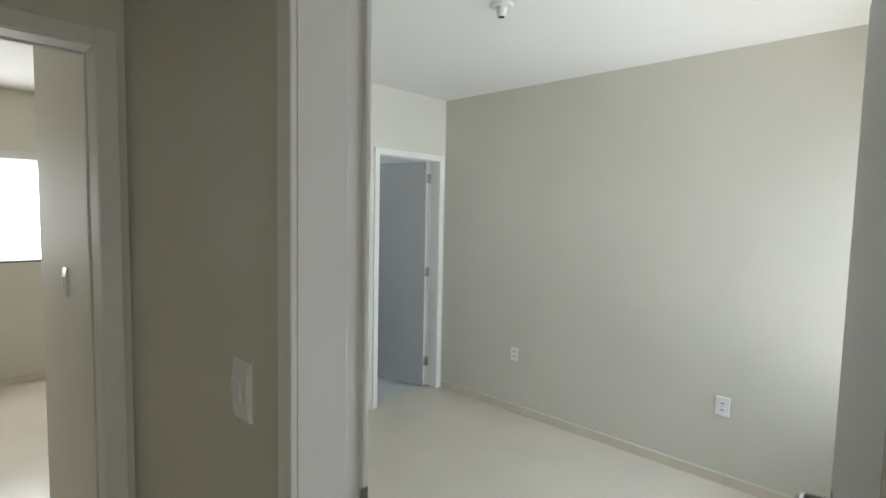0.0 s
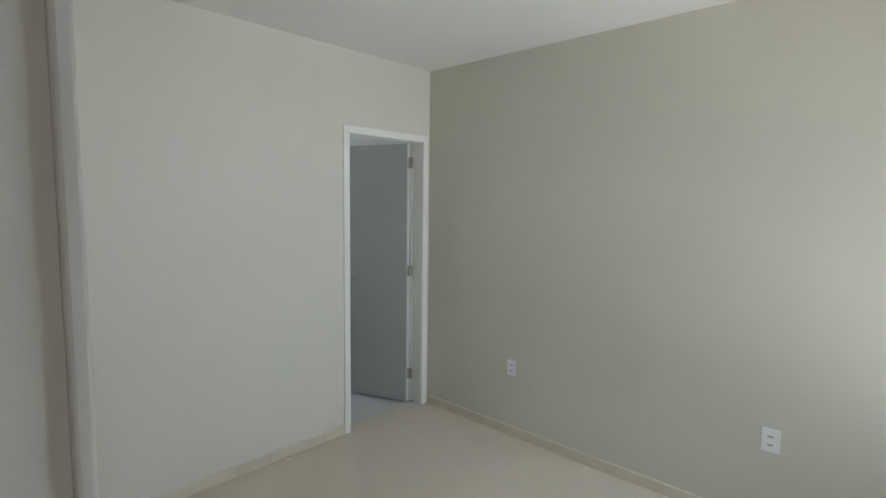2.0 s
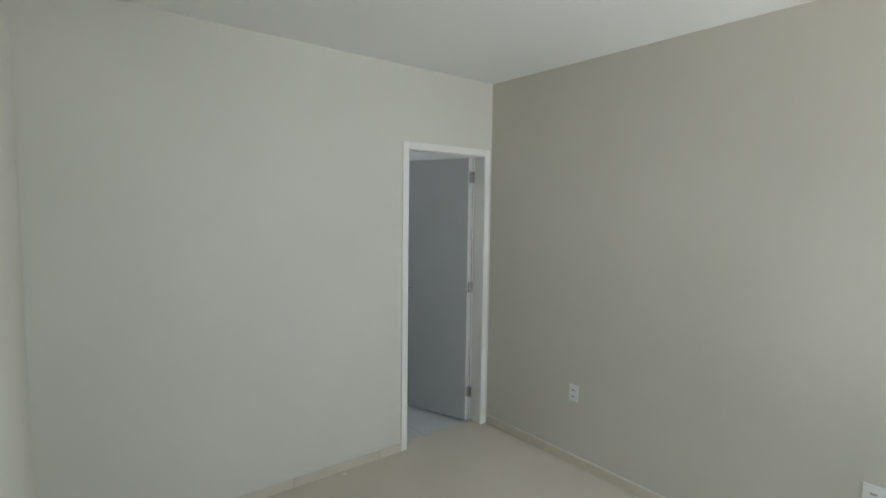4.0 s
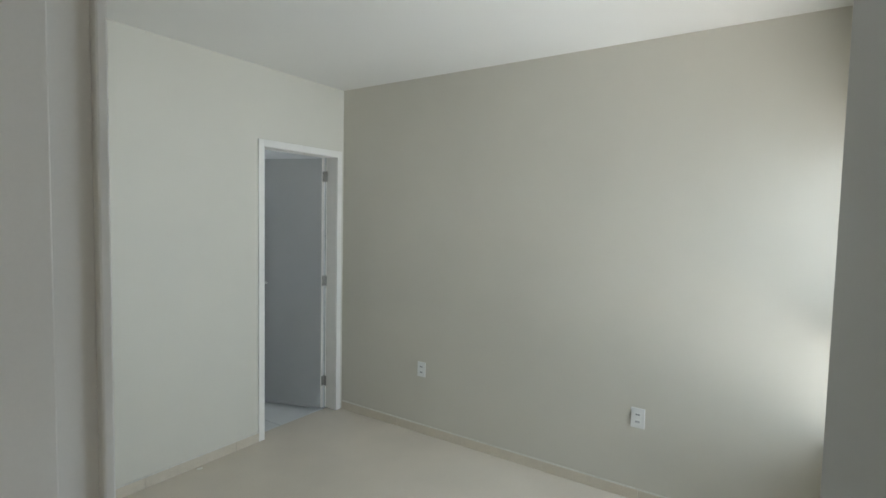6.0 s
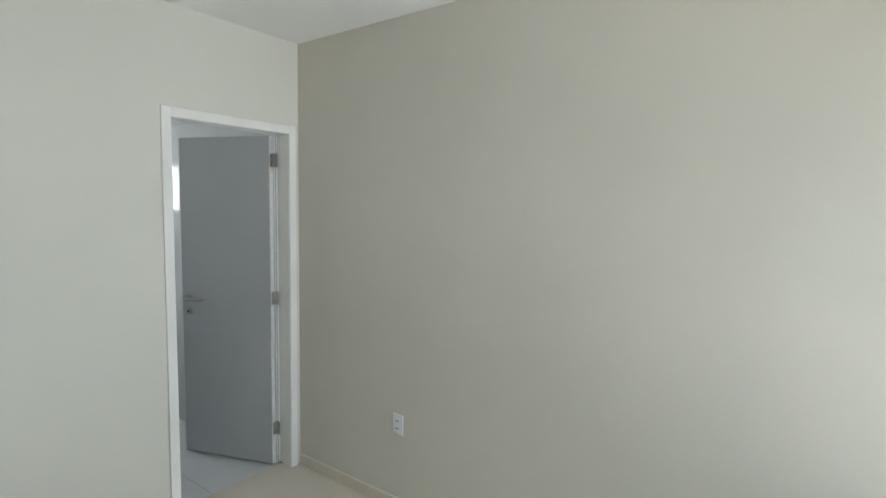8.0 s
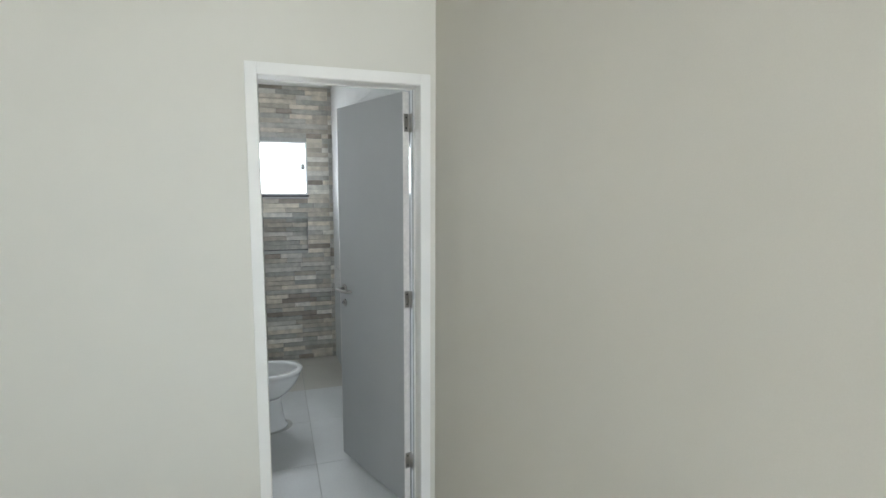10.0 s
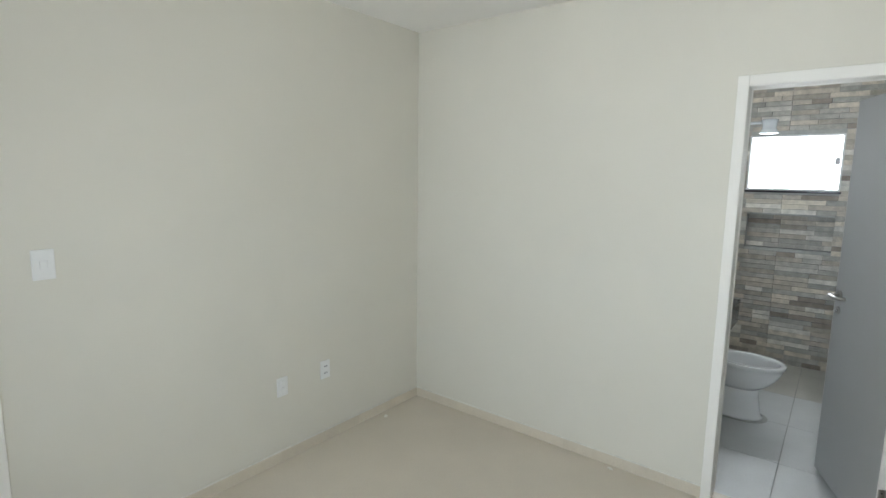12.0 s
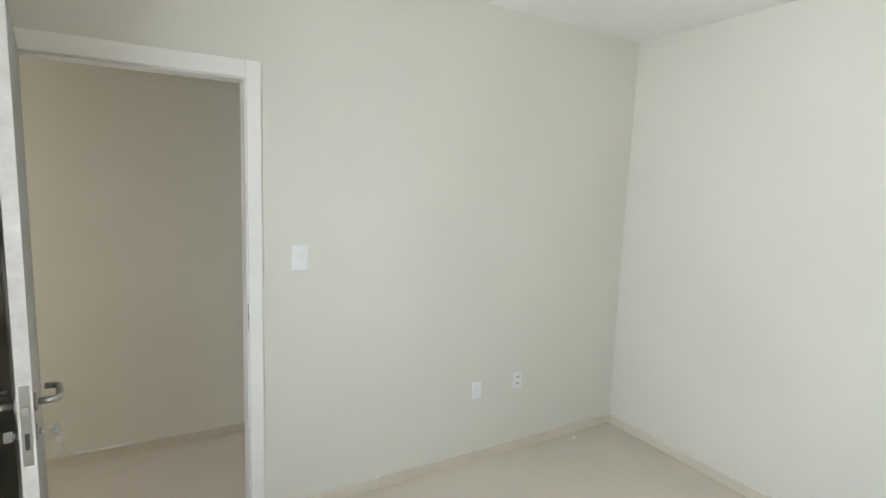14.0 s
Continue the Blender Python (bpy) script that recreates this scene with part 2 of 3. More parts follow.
# it stands a little out of square with the rest of the house
white_wall.matrix_basis = pose(-0.12, BYR, 0) @ pose(0, 0, 0, 0, 0, 2.2) @ pose(0.12, -BYR, 0)
setting("wall_bathroom_basin", slabs(((BX - 0.15, BYL - 0.13, -0.016), (-0.12, BYL, H))), M_WTILE, "glossy white tiled bathroom wall behind the basin", "wall")

# ceilings
setting("ceiling", slabs(((-0.12, YE, H), (XW + 0.14, 0.15, H + 0.12))), M_CEIL, "plain white plaster ceiling", "ceiling")
setting("ceiling_hall", slabs(((FARX - 0.15, -5.35, H + 0.004), (HALLEND + 0.15, YE, H + 0.12)), ((FARX - 0.15, YE, H + 0.004), (-0.12, -1.5, H + 0.12))), M_CEIL,
        "plain white plaster ceiling of hall and far room", "ceiling")
setting("ceiling_bathroom", slabs(((BX, BYL, BH), (-0.12, BYR + 0.008, H)), ((BX - 0.15, -1.5, H + 0.004), (-0.12, 0.15, H + 0.12))), M_CEIL, "plain white bathroom ceiling", "ceiling")


# ---- baseboards ----
def baseboard(a, b, inward, label="beige tile baseboard with a white grout line on top"):
    """A run of tiles from a to b on the floor; inward points into the room."""
    a, b, n = Vector(a), Vector(b), Vector(inward)
    run = (b - a).length
    d = (b - a) / run
    top = thing("baseboard", Matrix.Identity(4), label, "baseboard", "", "structure")
    s = 0.0
    while s < run - 0.01:
        e = min(run, s + 0.6)
        p, q = a + d * (s + 0.0008), a + d * (e - 0.0008) + n * 0.011
        part("tile", slabs(((p.x, p.y, 0), (q.x, q.y, 0.062)), bevel=0.0015), M_BASE, top)
        s = e
    q = b + n * 0.007
    part("grout_line", slabs(((a.x, a.y, 0.062), (q.x, q.y, 0.068))), M_GROUT, top, "thin white grout bead")


baseboard((0.013, 0, 0), (XW - 0.012, 0, 0), (0, -1, 0))
baseboard((0, YE + 0.010, 0), (0, -0.813, 0), (1, 0, 0))
baseboard((0.0, YE, 0), (2.42, YE, 0), (0, 1, 0))
baseboard((XW, YE + 0.02, 0), (XW, 0, 0), (-1, 0, 0))
baseboard((1.52, HALLFAR, 0), (HALLEND, HALLFAR, 0), (0, 1, 0))
baseboard((1.515, HALL, 0), (2.42, HALL, 0), (0, -1, 0))
baseboard((FARX, -5.2, 0), (FARX, -1.62, 0), (1, 0, 0))
baseboard((0.0, HALL, 0), (1.36, HALL, 0), (0, -1, 0))


# ---- door frames ----
def door_frame(m, width, depth, stop_from, label, casing=0.05, narrow=0.05, head=0.042, front_casing=None):
    """Lining and casings of a doorway. Local: x across from 0 to width, y from 0 (front face of the wall) back to depth, z up.
    The leaf's rebate runs from stop_from to one face."""
    f = thing("door_frame", m, label, "door frame", "", "structure")
    t, hd = 0.014, 2.101
    for x0, x1 in ((0, t), (width - t, width)):
        part("jamb", slabs(((x0, 0, 0), (x1, depth, hd + t)), bevel=0.001), M_TRIM, f)
    part("head_jamb", slabs(((t, 0, hd), (width - t, depth, hd + t)), bevel=0.001), M_TRIM, f)
    if stop_from:
        s0, s1 = stop_from
        for x0, x1 in ((t, t + 0.010), (width - t - 0.010, width - t)):
            part("stop", slabs(((x0, s0, 0), (x1, s1, hd)), bevel=0.002), M_TRIM, f)
        part("head_stop", slabs(((t + 0.010, s0, hd - 0.010), (width - t - 0.010, s1, hd)), bevel=0.002), M_TRIM, f)
    inner = 0.0235
    for wide, y0, y1 in ((front_casing or casing, -0.013, 0), (casing, depth, depth + 0.013)):
        part("casing", slabs(((inner - wide, y0, 0), (inner, y1, hd + head)), bevel=0.003), M_TRIM, f)
        part("casing", slabs(((width - inner, y0, 0), (width - inner + narrow, y1, hd + head)), bevel=0.003), M_TRIM, f)
        part("head_casing", slabs(((inner, y0, hd - 0.0085), (width - inner, y1, hd + head)), bevel=0.003), M_TRIM, f)
    return f


# bathroom doorway: local x runs along +y of the plan, front is the bedroom
door_frame(pose(0, DY0, 0, 0, 0, 90), DY1 - DY0, 0.12, (0.0, 0.082), "white painted wooden frame of the bathroom doorway", 0.048, 0.048)
# entry doorway: front is the hall
ef = door_frame(pose(EX0, HALL, 0), EX1 - EX0, YE - HALL, (0.0, YE - HALL - 0.04), "white painted wooden frame of the bedroom doorway", 0.062, 0.038, 0.066, 0.046)
part("strike_plate", slabs(((0.0230, 0.139, 0.975), (0.0250, 0.1575, 1.095)), bevel=0.0008), M_STEEL, ef, "brushed steel strike plate")
# no hole is cut: a dark slab on the plate paints its shade
part("strike_hole", slabs(((0.0240, 0.144, 1.015), (0.0254, 0.153, 1.055))), M_DARK, ef)
# hall doorway: front is the hall
door_frame(pose(OX1, OY0, 0, 0, 0, 90), OY1 - OY0, 0.13, (0.0, 0.09), "white painted wooden frame of the hall doorway", 0.05, 0.055)


# ---- door leaves ----
def lever(parent, x, z, y, side):
    """A lever handle with its round rose and return bend. side: +1 or -1 along the leaf's thickness; the lever points to the hinge."""
    h = part("door_handle", tube([(x, y, z), (x, y + side * 0.008, z)], [0.026, 0.024], 18), M_STEEL, parent, "brushed nickel lever handle")
    bar = [(x, y + side * 0.008, z), (x, y + side * 0.042, z)]
    for k in range(5):
        a = math.pi / 2 * k / 4
        bar.append((x - 0.012 * (1 - math.cos(a)) - 0.002 * k, y + side * (0.046 + 0.010 * math.sin(a)), z))
    bar += [(x - 0.06, y + side * 0.057, z), (x - 0.095, y + side * 0.056, z)]
    for k in range(1, 5):
        a = math.pi / 2 * k / 4
        bar.append((x - 0.095 - 0.022 * math.sin(a), y + side * (0.056 - 0.022 * (1 - math.cos(a))), z))
    bar.append((x - 0.117, y + side * 0.022, z))
    part("lever", tube(bar, 0.0095, 10), M_STEEL, h)
    return h


def door_leaf(name, m, width, label, swing, keyed):
    """A flush leaf. Local: hinge axis at the origin, x across the leaf, y from 0 to its thickness."""
    t, h, z0 = 0.035, 2.085, 0.008
    d = thing(name, m, label, "door", "", "structure")
    part("leaf", slabs(((0.006, 0.0, z0), (width - 0.006, t, h)), bevel=0.0012), M_LEAF, d)
    part("hinge_edge", slabs(((0.002, 0.0008, z0), (0.006, t - 0.0008, h))), M_EDGE, d, "white painted hinge edge")
    part("lock_edge", slabs(((width - 0.006, 0.0008, z0), (width - 0.002, t - 0.0008, h))), M_EDGE, d, "scuffed white painted lock edge")
    for z in (0.235, 1.081, 1.94):
        hg = part("hinge", slabs(((0.0005, 0.004, z - 0.042), (0.002, 0.03, z + 0.042)), bevel=0.0004), M_STEEL, d, "brushed steel butt hinge")
        part("knuckle", tube([(0, -0.004, z - 0.042), (0, -0.004, z + 0.042)], 0.006, 10), M_STEEL, hg)
        wing = slabs(((-0.001, 0, z - 0.042), (0.001, 0.03, z + 0.042)))
        bmesh.ops.rotate(wing, cent=(0, -0.004, 0), matrix=Matrix.Rotation(radians(swing), 3, "Z"), verts=wing.verts)
        part("hinge_wing", wing, M_STEEL, hg)
        part("screw", tube([(0.0002, 0.017, z + 0.025), (-0.0004, 0.017, z + 0.025)], 0.004, 8), M_DARK, hg)
        part("screw", tube([(0.0002, 0.017, z - 0.025), (-0.0004, 0.017, z - 0.025)], 0.004, 8), M_DARK, hg)
    hx, hz = width - 0.062, 1.045
    plate = part("lock_plate", slabs(((width - 0.003, 0.0065, 0.895), (width - 0.0006, 0.0285, 1.115)), bevel=0.0006), M_STEEL, d, "brushed steel lock plate")
    part("latch", slabs(((width - 0.0025, 0.011, 1.035), (width + 0.009, 0.024, 1.06)), bevel=0.002), M_CHROME, plate)
    # the slot's shade is a dark slab laid on the plate
    part("bolt_slot", slabs(((width - 0.0025, 0.0125, 0.94), (width - 0.0003, 0.0225, 0.985))), M_DARK, plate)
    for sy, y in ((-1, 0.0), (1, t)):
        lever(d, hx, hz, y, sy)
        ro = part("cylinder_rose", tube([(hx, y, 0.96), (hx, y + sy * 0.006, 0.96)], [0.022, 0.02], 16), M_STEEL, d, "round brushed nickel cylinder rose")
        part("cylinder", tube([(hx, y + sy * 0.006, 0.96), (hx, y + sy * 0.016, 0.96)], 0.0085, 12), M_CHROME, ro)
    if keyed:
        part("thumb_turn", slabs(((hx - 0.004, -0.034, 0.945), (hx + 0.004, -0.014, 0.975)), bevel=0.002), M_STEEL, d, "small nickel thumb turn")
        y = t + 0.016
        k = part("key", slabs(((hx - 0.0012, y - 0.002, 0.957), (hx + 0.0012, y + 0.018, 0.963)), bevel=0.0004), M_CHROME, d, "steel key with a spare on a ring")
        part("key_bow", tube([(hx - 0.0012, y + 0.028, 0.96), (hx + 0.0012, y + 0.028, 0.96)], 0.012, 14), M_CHROME, k)
        ring = [(hx + 0.003 * math.sin(a), y + 0.032 + 0.010 * math.cos(a), 0.948 + 0.010 * math.sin(a)) for a in (2 * math.pi * i / 16 for i in range(17))]
        part("key_ring", tube(ring, 0.001, 6), M_CHROME, k)
        part("spare_key", tube([(hx - 0.0012, y + 0.034, 0.925), (hx + 0.0012, y + 0.034, 0.925)], 0.012, 14), M_CHROME, k)
        part("spare_key_blade", slabs(((hx - 0.001, y + 0.031, 0.885), (hx + 0.001, y + 0.037, 0.915)), bevel=0.0004), M_CHROME, k)
    return d


door_leaf("door_1", pose(-0.122, -0.094, 0, 0, 0, 200.5), 0.678, "grey flush wooden bathroom door standing ajar inward", 70, False)
door_leaf("door_2", pose(3.262, -2.797, 0, 0, 0, 97.6), 0.787, "grey flush wooden bedroom door, open, keys in the lock", 82, True)


# ---- switches and sockets ----
def socket(m, w, h, label, kind_of, name):
    """A wall plate; local x across, z up, y into the room (towards -y)."""
    p = thing(name, m, label, kind_of, {"socket": "wall sockets", "switch": "wall switches"}.get(kind_of, ""))
    pl = bmesh.new()
    slab(pl, (-w / 2, -0.008, -h / 2), (w / 2, 0, h / 2), 0.003)
    part("plate", pl, M_PLASTIC, p)
    if kind_of == "socket":
        for z in (-0.021, 0.021):
            s = part("outlet", slabs(((-0.017, -0.0095, z - 0.012), (0.017, -0.007, z + 0.012)), bevel=0.001), M_PLASTIC, p)
            # the well is a grey slab a little proud of the outlet
            out = bmesh.new()
            slab(out, (-0.013, -0.0102, z - 0.006), (0.013, -0.009, z + 0.006), 0.0005)
            part("socket_well", out, M_SLOT, s, "raised grey slab that stands for the pin well")
            # dark discs paint the shade of the pin holes
            for x in (-0.008, 0.0, 0.008):
                part("pin_hole", tube([(x, -0.0104, z), (x, -0.0098, z)], 0.0022, 8), M_DARK, s)
    else:
        n = 1 if kind_of == "switch" else 2
        for i in range(n):
            z = 0.0 if n == 1 else (0.02 - 0.04 * i)
            r = slabs(((-0.013, -0.0125, z - 0.017), (0.013, -0.007, z + 0.017)), bevel=0.002)
            bmesh.ops.rotate(r, cent=(0, -0.008, z), matrix=Matrix.Rotation(radians(6), 3, "X"), verts=r.verts)
            part("rocker", r, M_PLASTIC, p)
    return p


def bowed_switch(m, w, h, label):
    """A switch plate whose face swells towards its middle, with a dished rocker; local axes as for socket()."""
    p = thing("wall_switch", m, label, "switch", "wall switches")

    def bowed(w2, z0, z1, back, depth_at):
        bm = bmesh.new()
        rows = []
        for i in range(13):
            z = z0 + (z1 - z0) * i / 12
            d = depth_at(z)
            rows.append([bm.verts.new(c) for c in ((-w2, back, z), (-w2, -d + 0.002, z), (-w2 + 0.002, -d, z), (w2 - 0.002, -d, z), (w2, -d + 0.002, z), (w2, back, z))])
        for a, b in zip(rows, rows[1:]):
            for k in range(6):
                bm.faces.new((a[k], a[(k + 1) % 6], b[(k + 1) % 6], b[k]))
        bm.faces.new(rows[0])
        bm.faces.new(rows[-1])
        bmesh.ops.recalc_face_normals(bm, faces=bm.faces)
        return bm

    swell = lambda z: 0.006 + 0.007 * (1 - (2 * z / h) ** 2)
    part("plate", bowed(w / 2, -h / 2, h / 2, 0.0, swell), M_PLASTIC, p)
    part("rocker", bowed(0.013, -0.020, 0.020, -0.010, lambda z: 0.0165 + 0.09 * z * z / 0.04 - 0.05 * z), M_PLASTIC, p)
    return p


OUT = "white double wall socket with grey pin wells"
socket(pose(0.837, 0, 0.486), 0.072, 0.112, OUT + " on the grey wall", "socket", "wall_socket")
socket(pose(2.394, 0, 0.487), 0.080, 0.118, OUT + " near the window", "socket", "wall_socket")
socket(pose(0.87, YE, 0.464, 0, 0, 180), 0.072, 0.115, OUT + " near the room corner", "socket", "wall_socket")
socket(pose(1.178, YE, 0.451, 0, 0, 180), 0.070, 0.112, "white blank wall plate beside a socket", "blank plate", "wall_plate")
socket(pose(2.228, YE, 1.298, 0, 0, 180), 0.076, 0.120, "white wall switch beside the bedroom door", "switch", "wall_switch")
bowed_switch(pose(2.258, HALL, 1.279), 0.070, 0.124, "white wall switch with a bowed plate in the hall")
bowed_switch(pose(0.60, HALL, 1.315), 0.070, 0.124, "white wall switch with a bowed plate beyond the hall doorway")

# lamp holder on the ceiling
lh = thing("lamp_holder", pose(1.69, -1.41, H), "white bare ceiling lamp holder without a bulb", "lamp holder")
part("rose", tube([(0, 0, 0), (0, 0, -0.006), (0, 0, -0.016)], [0.055, 0.055, 0.046], 28), M_PLASTIC, lh)
part("collar", tube([(0, 0, -0.016), (0, 0, -0.024), (0, 0, -0.06)], [0.03, 0.024, 0.022], 20), M_PLASTIC, lh)
# the collar is solid; a dark disc gives its mouth the shade of a hollow
part("socket_mouth", tube([(0, 0, -0.0595), (0, 0, -0.0605)], 0.016, 16), M_DARK, lh, "dark disc painted as the shade inside the empty bulb socket")




# ---- crumbs of plaster left on the floor ----
def crumb(x, y, turn, size):
    """A flat broken flake of plaster."""
    bm = bmesh.new()
    bmesh.ops.create_icosphere(bm, subdivisions=2, radius=size)
    shake = random.Random(int(turn))
    for v in bm.verts:
        v.co = Vector((v.co.x * 1.5, v.co.y, max(-size * 0.3, v.co.z * 0.4))) * shake.uniform(0.8, 1.15)
    lowest = min(v.co.z for v in bm.verts)
    ob = new("plaster_crumb", mesh_of("plaster_crumb", bm, M_GROUT))
    ob.matrix_basis = pose(x, y, -lowest, 0, 0, turn)
    return tagged(ob, "small white crumb of plaster on the beige floor", "debris", "plaster crumbs")


crumb(0.41, -2.735, 25, 0.013)
crumb(0.05, -1.285, 70, 0.012)

# ---- bedroom window ----
w1 = thing("window_1", Matrix.Identity(4), "white aluminium window with sliding sashes over fixed panes", "window", "", "structure")
fx0, fx1 = XW + 0.045, XW + 0.10
y0, y1, z0, z1 = WY, -0.002, WZ0 + 0.022, WZ1
for name, a, b in (("window_frame", (fx0, y0, z1 - 0.075), (fx1, y1, z1)), ("window_frame", (fx0, y0, z0), (fx1, y1, z0 + 0.025)),
                   ("window_frame", (fx0, y0, z0 + 0.025), (fx1, y0 + 0.03, z1 - 0.075)), ("window_frame", (fx0, y1 - 0.014, z0 + 0.025), (fx1, y1, z1 - 0.075))):
    part(name, slabs((a, b), bevel=0.002), M_ALU, w1)
part("transom", slabs(((fx0 - 0.035, y0 + 0.03, 1.045), (fx1 - 0.01, y1 - 0.001, 1.085)), bevel=0.003), M_ALU, w1)
part("transom_track", slabs(((fx0 - 0.012, y0 + 0.03, 1.087), (fx1 - 0.012, y1 - 0.015, 1.118)), bevel=0.002), M_ALU, w1)
part("gasket", slabs(((fx0 + 0.004, y0 + 0.03, 1.118), (fx0 + 0.010, y1 - 0.015, 1.124))), M_RUBBER, w1)
part("gasket", slabs(((fx0 + 0.004, y0 + 0.03, z1 - 0.082), (fx0 + 0.010, y1 - 0.015, z1 - 0.075))), M_RUBBER, w1)
mid = (y0 + y1) / 2
for k, (a, b) in enumerate(((mid - 0.02, y1 - 0.016), (y0 + 0.032, mid + 0.02))):
    x = fx0 + 0.014 + 0.026 * k
    s = part("sash", slabs(((x, a, 1.12), (x + 0.022, a + 0.035, z1 - 0.083)), ((x, b - 0.022, 1.12), (x + 0.022, b, z1 - 0.083)),
                           ((x, a + 0.035, 1.12), (x + 0.022, b - 0.022, 1.155)), ((x, a + 0.035, z1 - 0.12), (x + 0.022, b - 0.022, z1 - 0.083)), bevel=0.0015), M_ALU, w1)
    gl = part("pane", slabs(((x + 0.008, a + 0.034, 1.154), (x + 0.013, b - 0.021, z1 - 0.119))), M_GLASS, s)
    gl.visible_shadow = False
part("mullion", slabs(((fx0 + 0.01, mid - 0.018, z0 + 0.025), (fx1 - 0.01, mid + 0.018, 1.045)), bevel=0.002), M_ALU, w1)
for a, b in ((y0 + 0.03, mid - 0.018), (mid + 0.018, y1 - 0.014)):
    gl = part("pane", slabs(((fx0 + 0.028, a, z0 + 0.025), (fx0 + 0.034, b, 1.045))), M_GLASS, w1)
    gl.visible_shadow = False
setting("window_sill", slabs(((XW - 0.03, WY, WZ0), (XW + 0.15, -0.002, WZ0 + 0.02)), bevel=0.003), M_GRANITE, "grey polished granite window sill", "window sill")

# far room's window
w2 = thing("window_2", Matrix.Identity(4), "white aluminium sliding window in the far room", "window", "", "structure")
for a, b in (((FARX - 0.06, FW[0], FW[3] - 0.02), (FARX + 0.006, FW[1], FW[3] + 0.05)), ((FARX - 0.06, FW[0], FW[2]), (FARX - 0.012, FW[1], FW[2] + 0.02)),
             ((FARX - 0.06, FW[0], FW[2] + 0.02), (FARX - 0.01, FW[0] + 0.03, FW[3] - 0.02)), ((FARX - 0.06, FW[1] - 0.03, FW[2] + 0.02), (FARX - 0.01, FW[1], FW[3] - 0.02))):
    part("window_frame", slabs((a, b), bevel=0.002), M_ALU, w2)
part("gasket", slabs(((FARX - 0.012, FW[0], FW[2]), (FARX - 0.006, FW[1], FW[2] + 0.010))), M_RUBBER, w2)
gl = part("pane", slabs(((FARX - 0.04, FW[0] + 0.03, FW[2] + 0.02), (FARX - 0.035, FW[1] - 0.03, FW[3] - 0.02))), M_GLASS, w2)
gl.visible_shadow = False

# bathroom window
w3 = thing("window_3", Matrix.Identity(4), "small white aluminium bathroom window with bright pane", "window", "", "structure")
b0, b1, c0, c1 = BW
for a, b in (((BX - 0.05, b0, c1 - 0.016), (BX + 0.016, b1, c1)), ((BX - 0.05, b0, c0), (BX + 0.016, b1, c0 + 0.018)),
             ((BX - 0.05, b0, c0 + 0.018), (BX + 0.016, b0 + 0.016, c1 - 0.016)), ((BX - 0.05, b1 - 0.016, c0 + 0.018), (BX + 0.016, b1, c1 - 0.016))):
    part("window_frame", slabs((a, b), bevel=0.002), M_ALU, w3)
gl = part("pane", slabs(((BX - 0.02, b0 + 0.016, c0 + 0.018), (BX - 0.015, b1 - 0.016, c1 - 0.016))), M_GLASS, w3)
gl.visible_shadow = False
part("catch", slabs(((BX - 0.012, b1 - 0.058, 1.80), (BX + 0.010, b1 - 0.02, 1.862)), bevel=0.004), M_SLOT, w3, "small grey window catch")
setting("window_sill_bathroom", slabs(((BX - 0.05, b0 - 0.01, c0 - 0.018), (BX + 0.022, b1 + 0.01, c0 - 0.001)), bevel=0.003), M_BLACK, "black granite sill under the bathroom window", "window sill")

# ---- bathroom things ----


def loft(rings, closed_top=True):
    """Skin over elliptical rings (cx, cy, z, rx, ry front, ry back)."""
    bm = bmesh.new()
    n, made = 36, []
    for cx, cy, z, rx, rf, rb in rings:
        ring = []
        for j in range(n):
            a = 2 * math.pi * j / n
            s = math.sin(a)
            ring.append(bm.verts.new((cx + rx * math.cos(a), cy + (rf if s > 0 else rb) * s, z)))
        made.append(ring)
    for r0, r1 in zip(made, made[1:]):
        for j in range(n):
            bm.faces.new((r0[j], r0[(j + 1) % n], r1[(j + 1) % n], r1[j])).smooth = True
    bm.faces.new(list(reversed(made[0])))
    bm.faces.new(made[-1])
    bmesh.ops.recalc_face_normals(bm, faces=bm.faces)
    return bm


# toilet, its front towards the white wall
tz = -0.01
tl = thing("toilet", pose(-1.27, -0.797, tz), "white ceramic toilet bowl without a seat", "toilet")
part("pedestal", loft([(0, -0.05, 0.0, 0.112, 0.165, 0.26), (0, -0.05, 0.014, 0.114, 0.168, 0.26), (0, -0.05, 0.024, 0.104, 0.152, 0.25), (0, -0.05, 0.08, 0.096, 0.142, 0.24),
                       (0, -0.05, 0.17, 0.090, 0.128, 0.24), (0, -0.05, 0.225, 0.098, 0.132, 0.25)]), M_CERAMIC, tl)
part("bowl", loft([(0, -0.05, 0.215, 0.098, 0.132, 0.25), (0, -0.03, 0.255, 0.132, 0.165, 0.26), (0, -0.01, 0.31, 0.158, 0.192, 0.27), (0, 0.0, 0.36, 0.170, 0.208, 0.27), (0, 0, 0.385, 0.174, 0.213, 0.27),
                   (0, 0, 0.392, 0.182, 0.224, 0.272), (0, 0, 0.408, 0.183, 0.225, 0.272), (0, 0, 0.414, 0.176, 0.218, 0.266), (0, 0, 0.414, 0.150, 0.192, 0.21), (0, 0, 0.406, 0.143, 0.184, 0.20),
                   (0, 0, 0.385, 0.146, 0.186, 0.20), (0, 0, 0.33, 0.134, 0.17, 0.185), (0, -0.01, 0.27, 0.10, 0.13, 0.14), (0, -0.02, 0.235, 0.06, 0.08, 0.09), (0, -0.02, 0.228, 0.03, 0.04, 0.05)]), M_CERAMIC, tl)
part("water", loft([(0, -0.015, 0.2625, 0.092, 0.118, 0.128), (0, -0.015, 0.2635, 0.092, 0.118, 0.128)]), M_WATER, tl, "still water in the bowl")
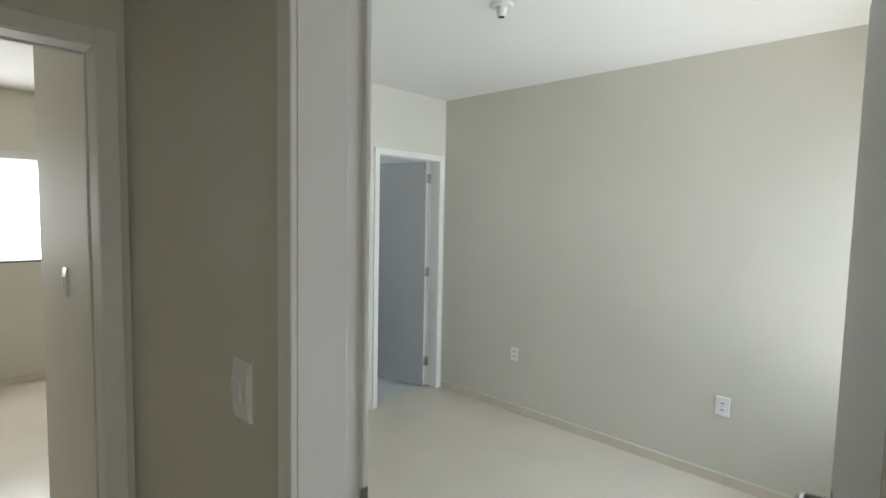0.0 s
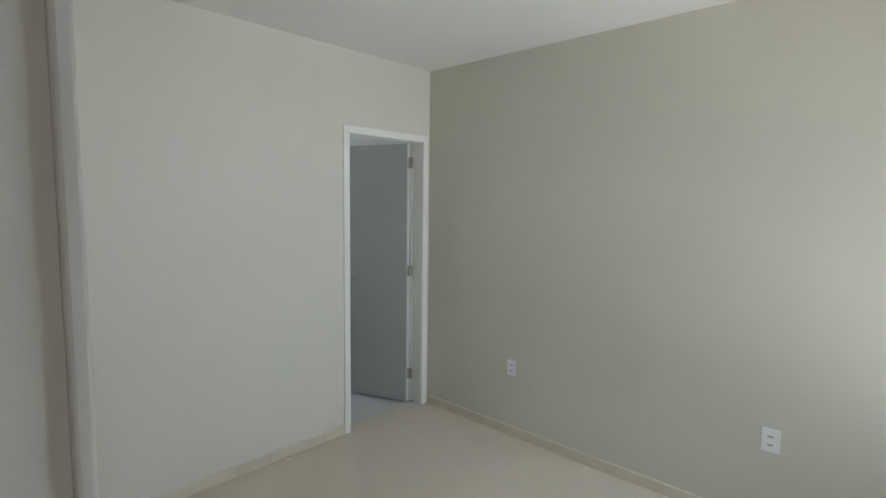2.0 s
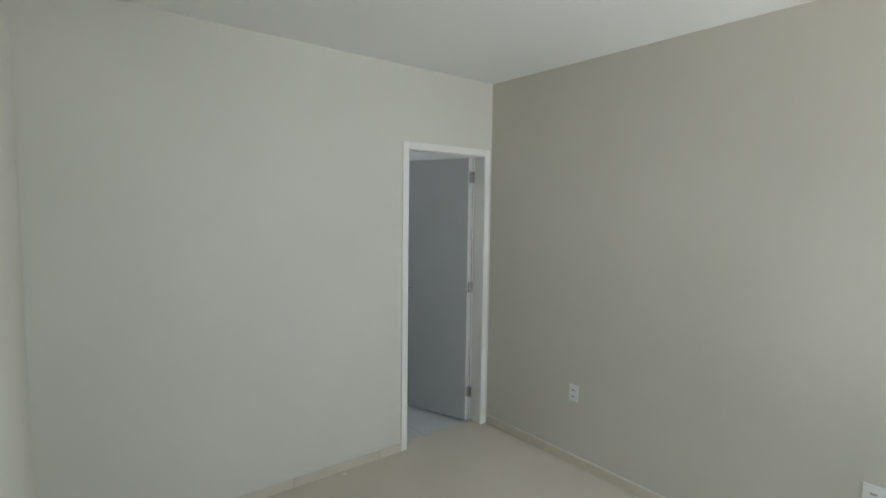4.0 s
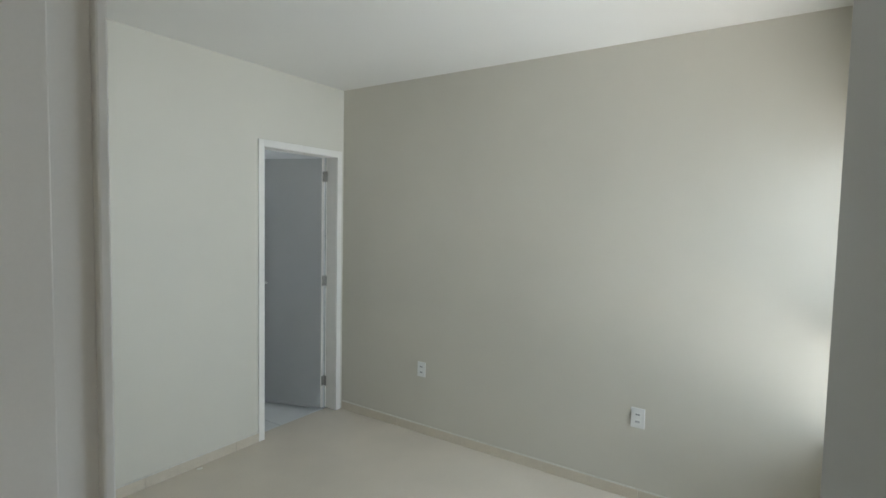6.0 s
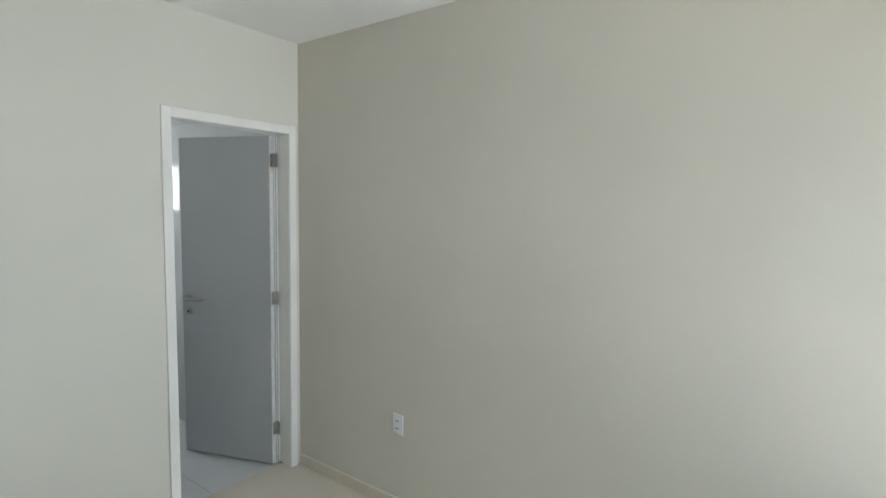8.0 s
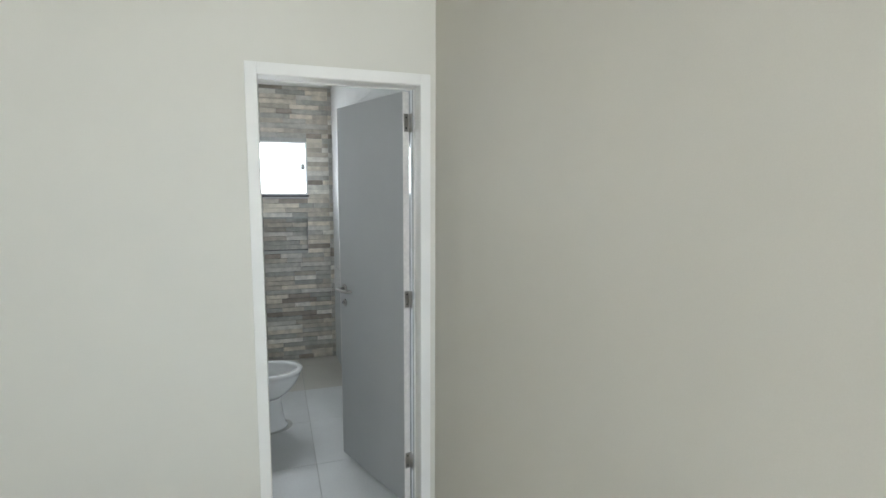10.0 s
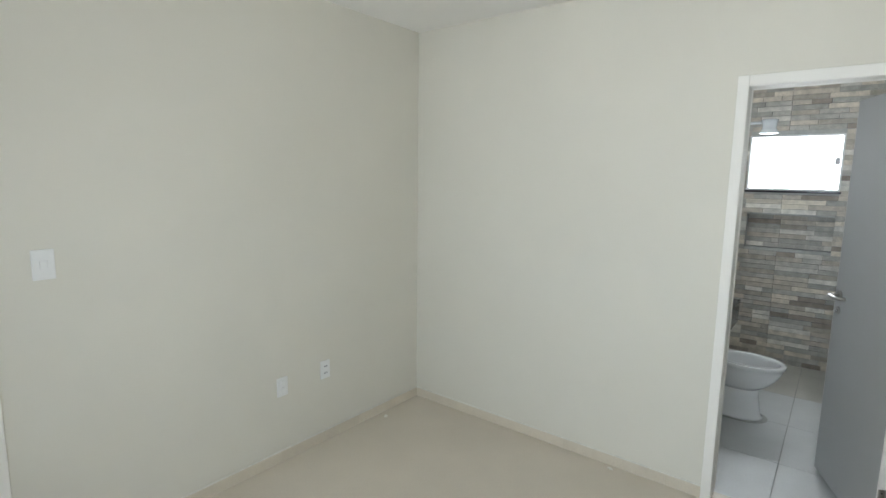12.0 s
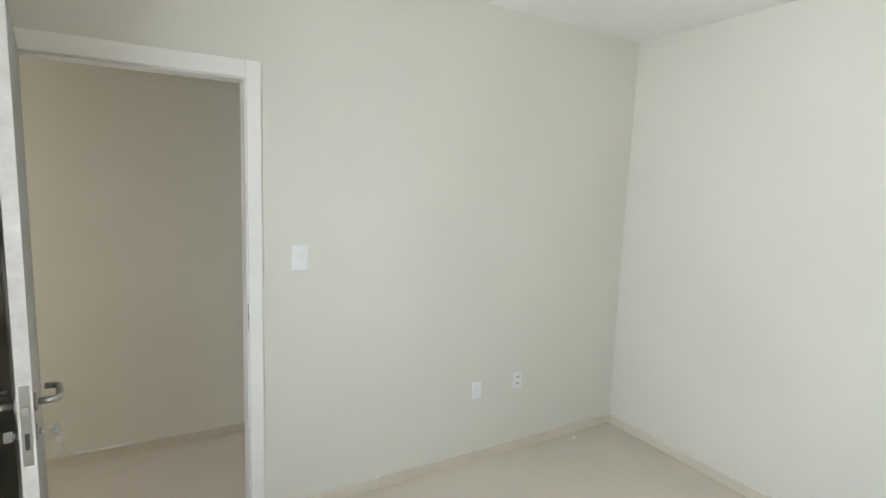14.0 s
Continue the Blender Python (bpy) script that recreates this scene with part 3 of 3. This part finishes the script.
part("shelf", slabs(((-0.16, -0.45, 0.36), (0.16, -0.24, 0.409)), bevel=0.012), M_CERAMIC, tl)
part("base_seal", loft([(0, -0.03, 0.0, 0.131, 0.178, 0.263), (0, -0.03, 0.003, 0.131, 0.178, 0.263)]), M_JOINT, tl)

# washbasin counter
ct = thing("basin_counter", pose(0, 0, 0), "dark polished granite washbasin counter on the wall", "counter")
part("worktop", slabs(((-1.055, BYL, 0.85), (-0.2, -0.857, 0.87)), bevel=0.003), M_BLACK, ct)
part("apron", slabs(((-1.055, -0.879, 0.72), (-0.2, -0.861, 0.85)), bevel=0.002), M_BLACK, ct)
part("side_apron", slabs(((-1.055, BYL, 0.72), (-1.037, -0.879, 0.85)), bevel=0.002), M_BLACK, ct)

# electric shower
sh = thing("shower_head", pose(-2.2, -0.92, 2.10), "white plastic electric shower on a wall arm", "shower")
part("body", tube([(0, 0, 0.055), (0, 0, 0.05), (0, 0, 0.01), (0, 0, -0.02), (0, 0, -0.05), (0, 0, -0.058)], [0.05, 0.062, 0.05, 0.05, 0.068, 0.066], 24), M_PIPE, sh)
part("arm", tube([(0, -0.045, 0.03), (0, -0.41, 0.03)], 0.012, 12), M_PIPE, sh)
part("wall_flange", tube([(0, -0.40, 0.03), (0, -0.41, 0.03)], 0.03, 16), M_PIPE, sh)

# ---- tiles and stone strips ----
for mesh_key, (ya, yb) in enumerate(((BYL, -1.132), (-1.13, -0.532), (-0.53, BYR))):
    x = -0.102
    first = True
    while x > BX:
        xe = max(BX, (-0.67 if first else x - 0.6))
        part("floor_tile", slabs(((x - 0.001, ya + 0.001, -0.018), (xe + 0.001, yb - 0.001, -0.01)), bevel=0.0008), M_STILE if x < -1.8 else M_BTILE, bath_floor)
        x, first = xe, False
zt = -0.01
while zt < BH - 0.01:
    ze = min(BH, zt + 0.45)
    x = -0.122
    while x > BX + 0.01:
        xe = max(BX, x - 0.9)
        part("wall_tile", slabs(((x - 0.0006, BYR, zt + 0.0006), (xe + 0.0006, BYR + 0.0078, ze - 0.0006)), bevel=0.0006), M_WTILE, white_wall)
        x = xe
    zt = ze

rng = random.Random(7)
strip_meshes = {}


def strip_mesh(length, height, proud, k):
    """One stone strip with bevelled front edges; shared by alike strips."""
    key = (length, height, proud, k)
    if key not in strip_meshes:
        b = 0.0015
        vs = [(0, 0, 0), (0, length, 0), (0, length, height), (0, 0, height), (proud, b, b), (proud, length - b, b), (proud, length - b, height - b), (proud, b, height - b)]
        fs = [(4, 5, 6, 7), (0, 1, 5, 4), (1, 2, 6, 5), (2, 3, 7, 6), (3, 0, 4, 7)]
        me = bpy.data.meshes.new("stone_strip")
        me.from_pydata(vs, [], fs)
        me.materials.append(STONES[k])
        strip_meshes[key] = me
    return strip_meshes[key]


def hollow(ya, yb, za, zb):
    """Free stretches of a row after the window and the niche are taken out."""
    free = [(ya, yb)]
    for h0, h1, v0, v1 in (BW, NI):
        if zb > v0 + 0.004 and za < v1 - 0.004:
            free = [q for p0, p1 in free for q in ((p0, min(p1, h0)), (max(p0, h1), p1)) if q[1] - q[0] > 0.004]
    return free


def lay_row(ya, yb, z, h, x, parent):
    for joint in (-0.82, -0.22):             # the strips come in panels with straight upright joints
        if ya + 0.03 < joint < yb - 0.03:
            lay_row(ya, joint, z, h, x, parent)
            ya = joint
    y = ya
    while y < yb - 0.002:
        n = rng.choice((0.14, 0.20, 0.26, 0.32))
        if yb - (y + n) < 0.04:
            n = round(yb - y, 3)
        k = rng.choices(range(5), (6, 5, 4.5, 1.4, 3))[0]
        ob = new("stone_strip", strip_mesh(n, h, rng.choice((0.004, 0.007, 0.010, 0.013)), k))
        ob.parent = parent
        ob.location = (x, y, z)
        y += n


z = -0.01
step = 0.043
while z < BH - 0.001:
    h = min(step, BH - z)
    for a, b in hollow(BYL, BYR, z, z + h):
        lay_row(round(a, 3), round(b, 3), z, round(h - 0.0008, 4), BX, stone_wall)
    z += step
z = NI[2]
while z < NI[3] - 0.002:
    h = min(step, NI[3] - z)
    lay_row(NI[0], NI[1], z, round(h - 0.0008, 4), BX - 0.10, stone_wall)
    z += step
